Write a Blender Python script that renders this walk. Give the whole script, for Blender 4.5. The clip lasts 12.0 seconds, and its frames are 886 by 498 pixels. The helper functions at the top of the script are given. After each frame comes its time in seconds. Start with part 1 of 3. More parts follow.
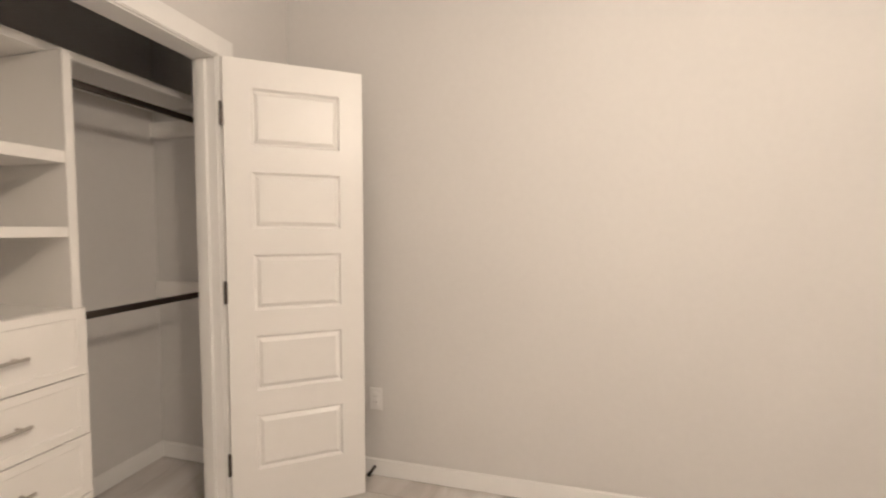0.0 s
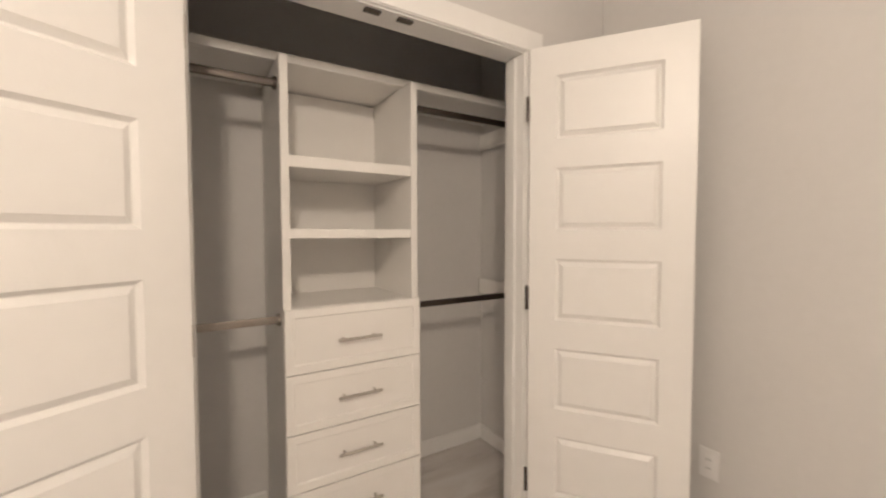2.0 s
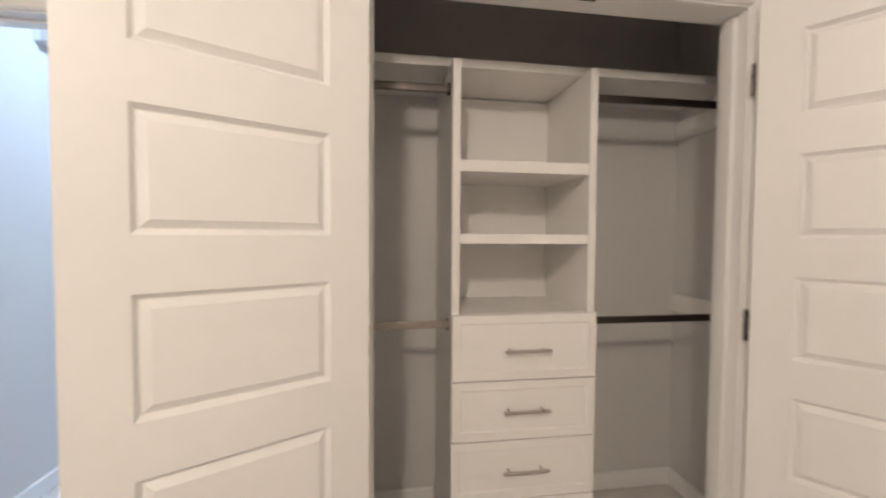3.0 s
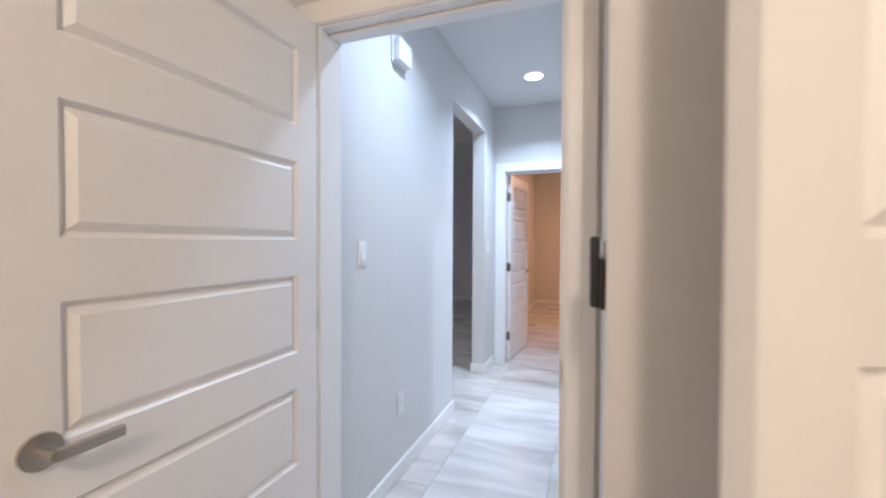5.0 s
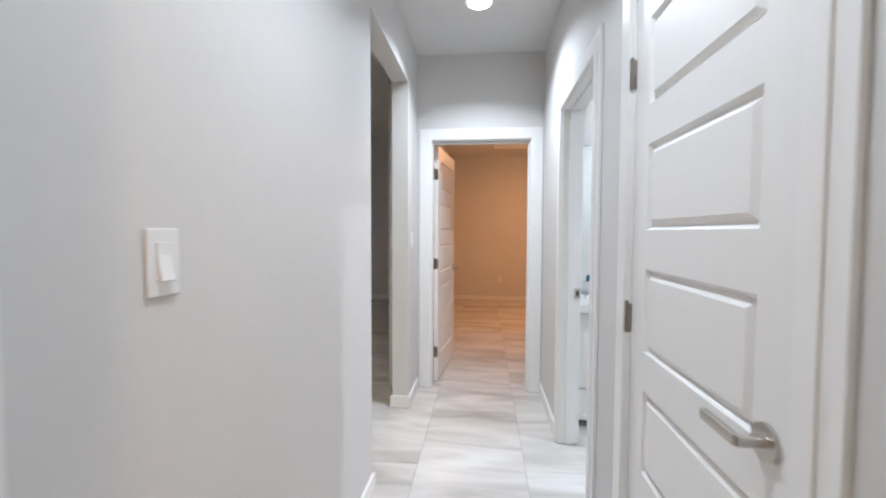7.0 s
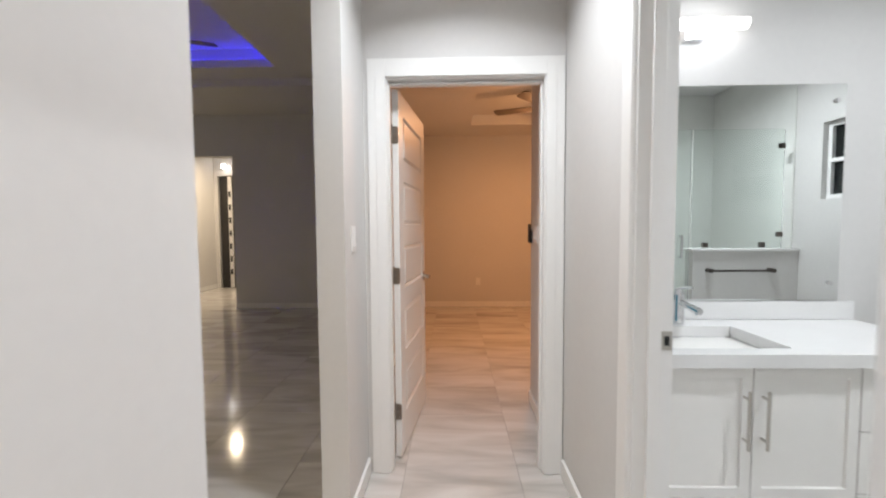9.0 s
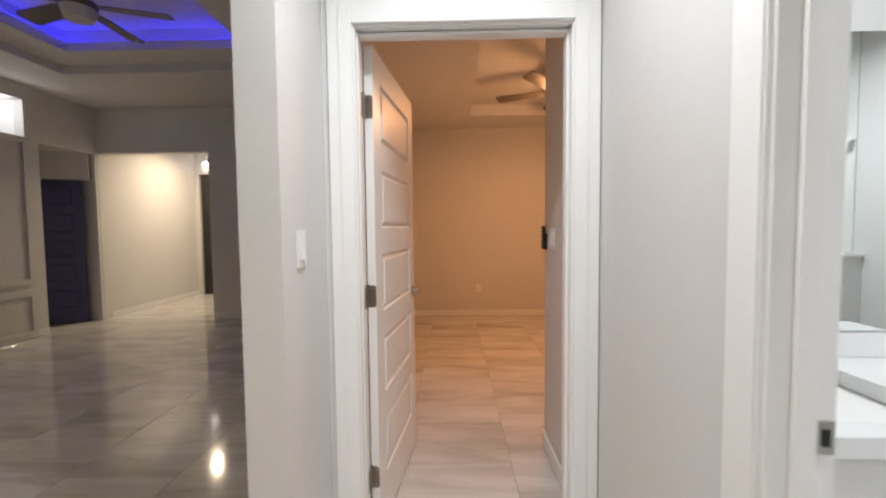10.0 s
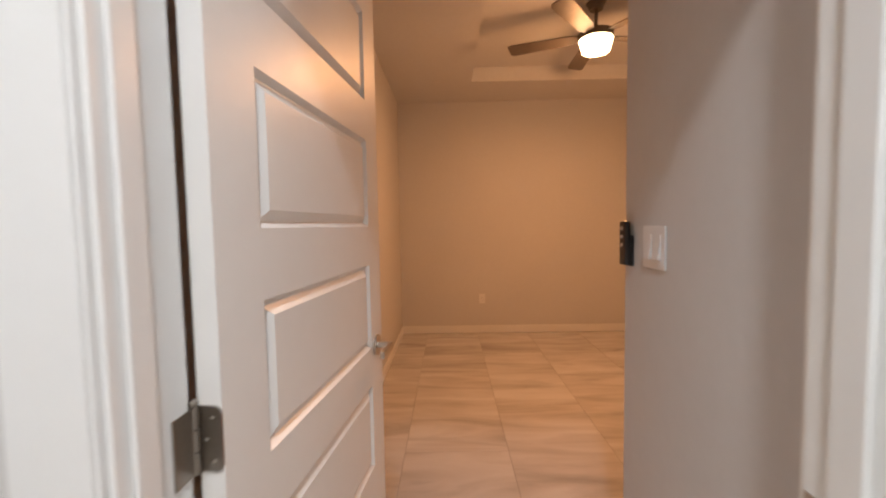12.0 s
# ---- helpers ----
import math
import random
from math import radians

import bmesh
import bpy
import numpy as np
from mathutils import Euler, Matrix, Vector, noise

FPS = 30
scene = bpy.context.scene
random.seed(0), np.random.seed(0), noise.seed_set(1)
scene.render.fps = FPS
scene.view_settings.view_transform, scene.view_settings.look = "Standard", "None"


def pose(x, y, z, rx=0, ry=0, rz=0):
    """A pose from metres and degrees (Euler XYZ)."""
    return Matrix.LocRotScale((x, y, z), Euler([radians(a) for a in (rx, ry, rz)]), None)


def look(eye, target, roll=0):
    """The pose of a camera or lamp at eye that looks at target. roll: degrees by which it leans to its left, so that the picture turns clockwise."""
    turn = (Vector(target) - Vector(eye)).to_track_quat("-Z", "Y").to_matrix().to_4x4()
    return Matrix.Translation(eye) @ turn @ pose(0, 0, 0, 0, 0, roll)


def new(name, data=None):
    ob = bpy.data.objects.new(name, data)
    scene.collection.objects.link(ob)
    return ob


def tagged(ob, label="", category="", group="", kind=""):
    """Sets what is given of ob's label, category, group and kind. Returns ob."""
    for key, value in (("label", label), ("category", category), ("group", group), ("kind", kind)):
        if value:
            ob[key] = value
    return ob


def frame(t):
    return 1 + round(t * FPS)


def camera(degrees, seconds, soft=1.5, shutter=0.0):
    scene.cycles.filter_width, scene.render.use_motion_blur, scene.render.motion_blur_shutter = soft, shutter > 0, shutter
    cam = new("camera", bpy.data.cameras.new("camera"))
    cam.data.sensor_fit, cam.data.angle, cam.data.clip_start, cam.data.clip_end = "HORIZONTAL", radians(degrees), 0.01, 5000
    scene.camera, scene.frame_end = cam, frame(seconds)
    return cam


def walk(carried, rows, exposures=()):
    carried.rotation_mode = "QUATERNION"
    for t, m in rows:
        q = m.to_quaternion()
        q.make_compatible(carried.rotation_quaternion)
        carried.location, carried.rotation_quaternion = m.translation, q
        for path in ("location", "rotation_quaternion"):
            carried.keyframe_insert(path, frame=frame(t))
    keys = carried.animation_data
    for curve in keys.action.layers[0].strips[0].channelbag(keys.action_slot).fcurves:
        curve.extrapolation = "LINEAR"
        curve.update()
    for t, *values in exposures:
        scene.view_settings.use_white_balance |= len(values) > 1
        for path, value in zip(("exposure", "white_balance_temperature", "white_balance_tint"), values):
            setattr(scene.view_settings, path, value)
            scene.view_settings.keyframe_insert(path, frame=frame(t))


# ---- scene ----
cam = camera(95.1, 12.0, soft=2.1, shutter=0.4)
PATH = [
    (0, (1.371, -4.898, 1.312), (3.308, -4.408, 1.216), -0.0),
    (0.5, (1.445, -4.904, 1.315), (3.253, -4.056, 1.216), -0.1),
    (1, (1.543, -4.946, 1.294), (3.127, -3.727, 1.213), -0.1),
    (1.5, (1.611, -4.876, 1.302), (2.952, -3.395, 1.215), -0.1),
    (2, (1.654, -4.793, 1.307), (2.709, -3.095, 1.226), -0.1),
    (2.5, (1.68, -4.739, 1.313), (2.377, -2.866, 1.233), 0.1),
    (3, (1.687, -4.682, 1.318), (1.98, -2.705, 1.248), 0.4),
    (3.5, (1.625, -4.652, 1.309), (1.423, -2.663, 1.263), 0.6),
    (3.7, (1.574, -4.64, 1.298), (1.227, -2.67, 1.276), 0.6),
    (5.3, (0.893, -4.206, 1.312), (0.201, -2.33, 1.272), 0.2),
    (5.5, (0.84, -4.134, 1.31), (0.198, -2.24, 1.264), 0.2),
    (5.9, (0.692, -3.926, 1.315), (0.199, -1.989, 1.245), -0.1),
    (6, (0.673, -3.899, 1.313), (0.205, -1.956, 1.253), -0.0),
    (6.5, (0.602, -3.64, 1.308), (0.272, -1.669, 1.234), 0.1),
    (6.7, (0.582, -3.52, 1.306), (0.31, -1.54, 1.229), 0.2),
    (8.3, (0.497, -2.5, 1.312), (0.402, -0.505, 1.199), -0.1),
    (8.5, (0.509, -2.407, 1.313), (0.413, -0.413, 1.198), 0.3),
    (9, (0.453, -2.082, 1.301), (0.402, -0.086, 1.193), -0.4),
    (9.5, (0.441, -1.796, 1.301), (0.392, 0.201, 1.197), -0.6),
    (10, (0.474, -1.515, 1.312), (0.427, 0.482, 1.208), -0.6),
    (10.5, (0.472, -1.199, 1.304), (0.421, 0.797, 1.206), -0.9),
    (11, (0.457, -0.917, 1.316), (0.411, 1.08, 1.217), -0.8),
    (12, (0.466, -0.393, 1.315), (0.434, 1.603, 1.196), -1.0),
]
walk(cam, [(t, look(eye, target, roll)) for t, eye, target, roll in PATH], [(0, 0.3, 5050, 7), (2.6, 0.28, 5050, 7), (3.5, -0.08, 4750, 7), (5.3, 0.16, 5250, 10), (6.5, 0.1, 5800, 10), (8.3, -0.14, 6400, 12), (9.5, -0.1, 6600, 12), (12, -0.12, 6550, 12)])


# ---- light ----
def colour_lamp(name, kind, place, power, colour, size=0.1, turn=None, spread=None):
    data = bpy.data.lights.new(name, kind)
    data.energy, data.color = power, colour
    if kind == "AREA":
        data.shape, data.size = "DISK", size
        if spread:
            data.spread = radians(spread)
    else:
        data.shadow_soft_size = size
    ob = new(name, data)
    ob.location = place
    if turn:
        ob.rotation_euler = [radians(a) for a in turn]
    return ob


WARM = (1.0, 0.71, 0.44)
COOL = (0.88, 0.95, 1.0)
world = bpy.data.worlds.new("night")
scene.world = world
world.use_nodes = True
world.node_tree.nodes["Background"].inputs[0].default_value = (0.02, 0.025, 0.04, 1)
world.node_tree.nodes["Background"].inputs[1].default_value = 0.2
colour_lamp("bedroom_bulb", "POINT", (1.3, -5.6, 2.36), 78, WARM, 0.10)
colour_lamp("hall_bulb", "AREA", (0.513, -0.739, 2.722), 20, COOL, 0.14, (0, 0, 0), 128)
colour_lamp("hall_bulb", "AREA", (0.513, -2.45, 2.722), 10, COOL, 0.14, (0, 0, 0), 128)
colour_lamp("bathroom_bulb", "POINT", (1.62, -0.2, 2.22), 2.2, COOL, 0.06)
colour_lamp("bathroom_bulb", "AREA", (2.4, -1.2, 2.72), 32, COOL, 0.16, (0, 0, 0), 160)
colour_lamp("second_bedroom_bulb", "POINT", (1.55, 2.64, 2.50), 24, (1.0, 0.44, 0.17), 0.09)
colour_lamp("second_bedroom_bulb", "AREA", (1.55, 2.64, 2.535), 27, (1.0, 0.44, 0.17), 0.2, (0, 0, 0), 180)
colour_lamp("corridor_bulb", "AREA", (-3.85, 5.6, 2.95), 44, (1.0, 0.82, 0.58), 0.12, (0, 0, 0), 150)
colour_lamp("niche_bulb", "POINT", (-4.9, 3.12, 2.72), 1.2, (0.9, 0.95, 1.0), 0.06)
# added fill that brightens the living room; its real source is unknown
colour_lamp("living_fill", "AREA", (-2.6, -2.0, 3.05), 35, (1.0, 0.88, 0.62), 0.15, (0, 0, 0), 160)


# ---- materials ----
def material(name, colour, rough=0.5, metal=0.0, grain=0.0, scale=40.0, bump=0.0, bscale=200.0, spec=0.5, coat=0.0):
    m = bpy.data.materials.new(name)
    m.use_nodes = True
    nt = m.node_tree
    b = nt.nodes["Principled BSDF"]
    b.inputs["Base Color"].default_value = (*colour, 1)
    b.inputs["Roughness"].default_value = rough
    b.inputs["Metallic"].default_value = metal
    b.inputs["Specular IOR Level"].default_value = spec
    b.inputs["Coat Weight"].default_value = coat
    tc = nt.nodes.new("ShaderNodeTexCoord")
    if grain:
        n = nt.nodes.new("ShaderNodeTexNoise")
        n.inputs["Scale"].default_value = scale
        n.inputs["Detail"].default_value = 6
        nt.links.new(tc.outputs["Object"], n.inputs["Vector"])
        n2 = nt.nodes.new("ShaderNodeTexNoise")
        n2.inputs["Scale"].default_value = scale * 0.06
        n2.inputs["Detail"].default_value = 3
        nt.links.new(tc.outputs["Object"], n2.inputs["Vector"])
        add = nt.nodes.new("ShaderNodeMath")
        nt.links.new(n.outputs["Fac"], add.inputs[0])
        nt.links.new(n2.outputs["Fac"], add.inputs[1])
        ramp = nt.nodes.new("ShaderNodeMapRange")
        ramp.inputs["From Min"].default_value, ramp.inputs["From Max"].default_value = 0.6, 1.4
        ramp.inputs["To Min"].default_value, ramp.inputs["To Max"].default_value = 1 - grain, 1 + grain
        nt.links.new(add.outputs[0], ramp.inputs["Value"])
        mul = nt.nodes.new("ShaderNodeVectorMath")
        mul.operation = "MULTIPLY"
        mul.inputs[0].default_value = colour
        nt.links.new(ramp.outputs[0], mul.inputs[1])
        nt.links.new(mul.outputs[0], b.inputs["Base Color"])
        r2 = nt.nodes.new("ShaderNodeMapRange")
        r2.inputs["From Min"].default_value, r2.inputs["From Max"].default_value = 0.3, 0.7
        r2.inputs["To Min"].default_value, r2.inputs["To Max"].default_value = rough * 0.9, min(1, rough * 1.1)
        nt.links.new(n2.outputs["Fac"], r2.inputs["Value"])
        nt.links.new(r2.outputs[0], b.inputs["Roughness"])
    if bump:
        n3 = nt.nodes.new("ShaderNodeTexNoise")
        n3.inputs["Scale"].default_value = bscale
        n3.inputs["Detail"].default_value = 3
        nt.links.new(tc.outputs["Object"], n3.inputs["Vector"])
        bp = nt.nodes.new("ShaderNodeBump")
        bp.inputs["Strength"].default_value = bump
        bp.inputs["Distance"].default_value = 0.002
        nt.links.new(n3.outputs["Fac"], bp.inputs["Height"])
        nt.links.new(bp.outputs[0], b.inputs["Normal"])
    return m


def glowing(name, colour, strength):
    m = bpy.data.materials.new(name)
    m.use_nodes = True
    b = m.node_tree.nodes["Principled BSDF"]
    b.inputs["Base Color"].default_value = (0.9, 0.9, 0.9, 1)
    b.inputs["Emission Color"].default_value = (*colour, 1)
    b.inputs["Emission Strength"].default_value = strength
    return m


def tile_material():
    """Polished porcelain with soft diagonal streaks, different on each tile."""
    m = material("porcelain_tile", (0.55, 0.52, 0.49), 0.10, spec=0.5)
    nt = m.node_tree
    b = nt.nodes["Principled BSDF"]
    tc = nt.nodes.new("ShaderNodeTexCoord")
    info = nt.nodes.new("ShaderNodeObjectInfo")
    shift = nt.nodes.new("ShaderNodeVectorMath")
    shift.operation = "MULTIPLY_ADD"
    shift.inputs[1].default_value = (17, 23, 5)
    nt.links.new(info.outputs["Random"], shift.inputs[0])
    nt.links.new(tc.outputs["Object"], shift.inputs[2])
    mp = nt.nodes.new("ShaderNodeMapping")
    mp.inputs["Rotation"].default_value = (0, 0, radians(24))
    mp.inputs["Scale"].default_value = (0.9, 4.2, 1)
    nt.links.new(shift.outputs[0], mp.inputs["Vector"])
    n = nt.nodes.new("ShaderNodeTexNoise")
    n.inputs["Scale"].default_value, n.inputs["Detail"].default_value = 1.3, 7
    n.inputs["Distortion"].default_value = 0.9
    nt.links.new(mp.outputs[0], n.inputs["Vector"])
    r = nt.nodes.new("ShaderNodeValToRGB")
    r.color_ramp.elements[0].position, r.color_ramp.elements[0].color = 0.33, (0.46, 0.43, 0.40, 1)
    r.color_ramp.elements[1].position, r.color_ramp.elements[1].color = 0.68, (0.67, 0.65, 0.63, 1)
    mid = r.color_ramp.elements.new(0.5)
    mid.color = (0.58, 0.548, 0.52, 1)
    nt.links.new(n.outputs["Fac"], r.inputs["Fac"])
    thin = nt.nodes.new("ShaderNodeTexNoise")
    thin.inputs["Scale"].default_value, thin.inputs["Detail"].default_value = 1.2, 6
    thin.inputs["Distortion"].default_value = 0.7
    nt.links.new(mp.outputs[0], thin.inputs["Vector"])
    vein = nt.nodes.new("ShaderNodeMapRange")
    vein.inputs["From Min"].default_value, vein.inputs["From Max"].default_value = 0.32, 0.46
    vein.inputs["To Min"].default_value, vein.inputs["To Max"].default_value = 0.84, 1.0
    nt.links.new(thin.outputs["Fac"], vein.inputs["Value"])
    veined = nt.nodes.new("ShaderNodeVectorMath")
    veined.operation = "MULTIPLY"
    nt.links.new(r.outputs["Color"], veined.inputs[0])
    nt.links.new(vein.outputs[0], veined.inputs[1])
    nt.links.new(veined.outputs[0], b.inputs["Base Color"])
    return m


PAINT = material("grey_wall_paint", (0.65, 0.635, 0.62), 0.6, grain=0.025, scale=30, bump=0.07, bscale=230, spec=0.35)
CEIL = material("ceiling_paint", (0.70, 0.69, 0.68), 0.75, grain=0.03, scale=30, bump=0.4, bscale=180, spec=0.3)
TRIM = material("white_trim_paint", (0.82, 0.81, 0.795), 0.34, grain=0.015, scale=25, bump=0.05, bscale=90)
DOOR = material("white_door_paint", (0.80, 0.785, 0.765), 0.36, grain=0.018, scale=22, bump=0.09, bscale=120)
CABINET = material("white_melamine", (0.83, 0.81, 0.78), 0.42, grain=0.015, scale=25)
PLASTIC = material("white_plastic", (0.80, 0.79, 0.78), 0.3)
BLACK = material("black_plastic", (0.012, 0.012, 0.013), 0.4)
NICKEL = material("satin_nickel", (0.55, 0.52, 0.48), 0.3, 1.0, grain=0.04, scale=300)
# a darker nickel for hinges and the lower left closet rod
DARKNICKEL = material("dark_nickel", (0.33, 0.295, 0.26), 0.34, 1.0, grain=0.08, scale=120)
BRONZE = material("dark_hinge_metal", (0.11, 0.095, 0.085), 0.4, 1.0, grain=0.05, scale=200)
CHROME = material("chrome", (0.75, 0.75, 0.76), 0.1, 1.0)
GROUT = material("grey_grout", (0.38, 0.36, 0.34), 0.85, grain=0.1, scale=120)
TILE = tile_material()
QUARTZ = material("white_quartz", (0.80, 0.79, 0.78), 0.2, grain=0.02, scale=60)
CERAMIC = material("white_ceramic", (0.85, 0.85, 0.84), 0.08, coat=0.4)
MIRROR = material("mirror_silver", (0.88, 0.91, 0.90), 0.01, 1.0)
SHOWER = material("pale_shower_tile", (0.66, 0.66, 0.63), 0.25, grain=0.05, scale=8)
DARKDOOR = material("dark_stained_door", (0.02, 0.018, 0.017), 0.4, grain=0.15, scale=20)
# the dim blue light on the corner door, put into its base colour
BLUELIT = material("blue_lit_door", (0.05, 0.05, 0.16), 0.45, grain=0.05, scale=20)
BLADE = material("walnut_fan_blade", (0.13, 0.105, 0.085), 0.45, grain=0.15, scale=25)
BLUE = glowing("blue_led_strip", (0.035, 0.03, 1.0), 11)
LEDWHITE = glowing("white_led", (1.0, 0.99, 0.97), 14)
TUBE = glowing("white_tube_light", (1.0, 0.99, 0.97), 4)
LEDWARM = glowing("warm_led", (1.0, 0.70, 0.38), 16)
FROST = material("frosted_lens", (0.6, 0.57, 0.55), 0.4)
SOAP = material("blue_soap_bottle", (0.03, 0.22, 0.30), 0.12)
NIGHT = material("night_glass", (0.01, 0.012, 0.012), 0.05)
GLASS = bpy.data.materials.new("clear_glass")
GLASS.use_nodes = True
gb = GLASS.node_tree.nodes["Principled BSDF"]
gb.inputs["Base Color"].default_value = (0.93, 0.98, 0.96, 1)
gb.inputs["Roughness"].default_value = 0.02
gb.inputs["Transmission Weight"].default_value = 1.0
gb.inputs["IOR"].default_value = 1.3


# ---- mesh helpers ----
def box(bm, x0, x1, y0, y1, z0, z1, bevel=0.0):
    m = Matrix.LocRotScale(((x0 + x1) / 2, (y0 + y1) / 2, (z0 + z1) / 2), None, (abs(x1 - x0), abs(y1 - y0), abs(z1 - z0)))
    made = bmesh.ops.create_cube(bm, size=1, matrix=m)
    if bevel:
        edges = {e for v in made["verts"] for e in v.link_edges}
        bmesh.ops.bevel(bm, geom=list(edges), offset=bevel, segments=2, affect="EDGES", profile=0.6)
    return bm


def rod(bm, a, b, r, seg=16, r2=None):
    a, b = Vector(a), Vector(b)
    m = Matrix.Translation((a + b) / 2) @ (b - a).to_track_quat("Z", "Y").to_matrix().to_4x4()
    bmesh.ops.create_cone(bm, cap_ends=True, segments=seg, radius1=r, radius2=r if r2 is None else r2, depth=(b - a).length, matrix=m)
    return bm


def dome(bm, place, r, squash=1.0, seg=20):
    bmesh.ops.create_uvsphere(bm, u_segments=seg, v_segments=seg // 2, radius=r, matrix=Matrix.LocRotScale(place, None, (1, 1, squash)))
    return bm


def B(*a, bevel=0.0):
    return box(bmesh.new(), *a, bevel=bevel)


def mesh_object(name, bm, mat):
    me = bpy.data.meshes.new(name)
    bmesh.ops.recalc_face_normals(bm, faces=bm.faces)
    bm.to_mesh(me)
    bm.free()
    for p in me.polygons:
        p.use_smooth = False
    me.materials.append(mat)
    return new(name, me)


def smooth(ob, angle=40):
    me = ob.data
    me.polygons.foreach_set("use_smooth", [True] * len(me.polygons))
    me.set_sharp_from_angle(angle=radians(angle))
    return ob


def part(name, bm, mat, parent, label=""):
    ob = smooth(mesh_object(name, bm, mat))
    even = ob.modifiers.new("even_shading", "WEIGHTED_NORMAL")
    even.keep_sharp, even.weight = True, 90
    ob.parent = parent
    if label:
        ob["label"] = label
    return ob


def thing(name, label, category, m=None, group="", kind=""):
    ob = tagged(new(name), label, category, group, kind)
    if m is not None:
        ob.matrix_world = m
    return ob


def structure(name, bm, mat, label, category):
    return tagged(mesh_object(name, bm, mat), label, category, kind="structure")


# ---- walls ----
H = 2.74


def wall_along_y(name, x0, x1, y0, y1, top, label, openings=(), mat=None):
    bm = bmesh.new()
    y = y0
    for a, b, low, high in openings:
        box(bm, x0, x1, y, a, 0, top)
        if low > 0:
            box(bm, x0, x1, a, b, 0, low)
        if high < top:
            box(bm, x0, x1, a, b, high, top)
        y = b
    if y < y1:
        box(bm, x0, x1, y, y1, 0, top)
    return structure(name, bm, mat or PAINT, label, "wall")


def wall_along_x(name, y0, y1, x0, x1, top, label, openings=(), mat=None):
    bm = bmesh.new()
    x = x0
    for a, b, low, high in openings:
        if a > x:
            box(bm, x, a, y0, y1, 0, top)
        if low > 0:
            box(bm, a, b, y0, y1, 0, low)
        if high < top:
            box(bm, a, b, y0, y1, high, top)
        x = b
    if x < x1:
        box(bm, x, x1, y0, y1, 0, top)
    return structure(name, bm, mat or PAINT, label, "wall")


GREY = "light grey painted plaster wall"
wall_along_y("wall_hall_west", -0.12, 0.0, -3.13, 0.0, 3.5, GREY + " with a wide opening", [(-1.375, -0.40, 0, 2.39)])
wall_along_x("wall_hall_north", 0.0, 0.115, -0.24, 3.6, 3.5, GREY + " around a bedroom door", [(0.105, 0.932, 0, 2.06)])
wall_along_y("wall_hall_east", 1.02, 1.14, -3.13, 0.0, H, GREY + " with two doorways", [(-2.70, -1.965, 0, 2.055), (-1.555, -0.79, 0, 2.055)])
wall_along_x("wall_entry", -3.13, -3.01, 0.0, 1.02, H, GREY + " around the bedroom door", [(0.095, 0.94, 0, 2.055)])
wall_along_y("wall_step", 1.02, 1.14, -3.53, -3.13, H, GREY + " with a switch beside the door")
wall_along_x("wall_closet_front", -3.53, -3.42, 1.14, 3.335, H, GREY + " around the closet", [(1.63, 2.85, 0, 2.06)])
wall_along_x("wall_closet_back", -2.76, -2.65, 1.14, 3.37, H, GREY + " at the back of the closet")
wall_along_y("wall_closet_side", 3.20, 3.335, -3.42, -2.76, H, GREY + " inside the closet")
wall_along_y("wall_bedroom_east", 3.335, 3.45, -7.3, -2.65, H, "bare " + GREY)
wall_along_y("wall_bedroom_west", -0.12, 0.0, -7.3, -3.13, H, GREY)
wall_along_x("wall_bedroom_south", -7.42, -7.3, -0.12, 3.45, H, GREY)
structure("ceiling_bedroom", B(-0.12, 3.45, -7.42, -2.76, H, H + 0.1), CEIL, "white bedroom ceiling", "ceiling")
structure("ceiling_hall", B(0.0, 1.02, -3.01, 0.0, H, H + 0.1), CEIL, "white hall ceiling with recessed lights", "ceiling")

# bathroom shell
wall_along_x("wall_bath_north", -0.02, 0.0, 1.14, 3.37, H, GREY + " behind the vanity")
wall_along_y("wall_bath_east", 3.37, 3.5, -2.65, 0.0, H, GREY + " with a small window", [(-1.30, -0.62, 1.50, 2.10)])
wall_along_x("wall_linen", -1.93, -1.85, 1.14, 1.76, H, GREY)
wall_along_y("wall_linen_side", 1.76, 1.85, -2.65, -1.85, H, GREY)
structure("ceiling_bath", B(1.14, 3.37, -2.65, -0.02, H, H + 0.1), CEIL, "white bathroom ceiling", "ceiling")

# second bedroom shell
wall_along_y("wall_second_west", -0.24, -0.12, 0.115, 4.46, 3.5, "warmly lit " + GREY)
wall_along_y("wall_second_door_side", -0.12, 0.0, 0.115, 0.72, 2.75, GREY + " behind the open door")
wall_along_x("wall_second_north", 4.46, 4.58, -0.24, 3.35, 3.5, "warmly lit bare " + GREY)
wall_along_y("wall_second_vestibule", 1.02, 1.14, 0.115, 0.888, 2.75, GREY + " ending in a corner")
wall_along_x("wall_second_south", 0.77, 0.888, 1.14, 3.35, 2.75, GREY)
wall_along_y("wall_second_east", 3.23, 3.35, 0.888, 4.46, 3.5, GREY)


def tray_ceiling(name, x0, x1, y0, y1, z, steps, label):
    """A ceiling with a stepped tray: each step is (x0, x1, y0, y1, height of the step)."""
    bm = bmesh.new()
    outer = (x0, x1, y0, y1)
    for a0, a1, b0, b1, rise in steps:
        ox0, ox1, oy0, oy1 = outer
        box(bm, ox0, a0, oy0, oy1, z, z + rise)
        box(bm, a1, ox1, oy0, oy1, z, z + rise)
        box(bm, a0, a1, oy0, b0, z, z + rise)
        box(bm, a0, a1, b1, oy1, z, z + rise)
        outer = (a0 - 0.3, a1 + 0.3, b0 - 0.3, b1 + 0.3)
        z += rise
    box(bm, *outer, z, z + 0.06)
    return structure(name, bm, CEIL, label, "ceiling")


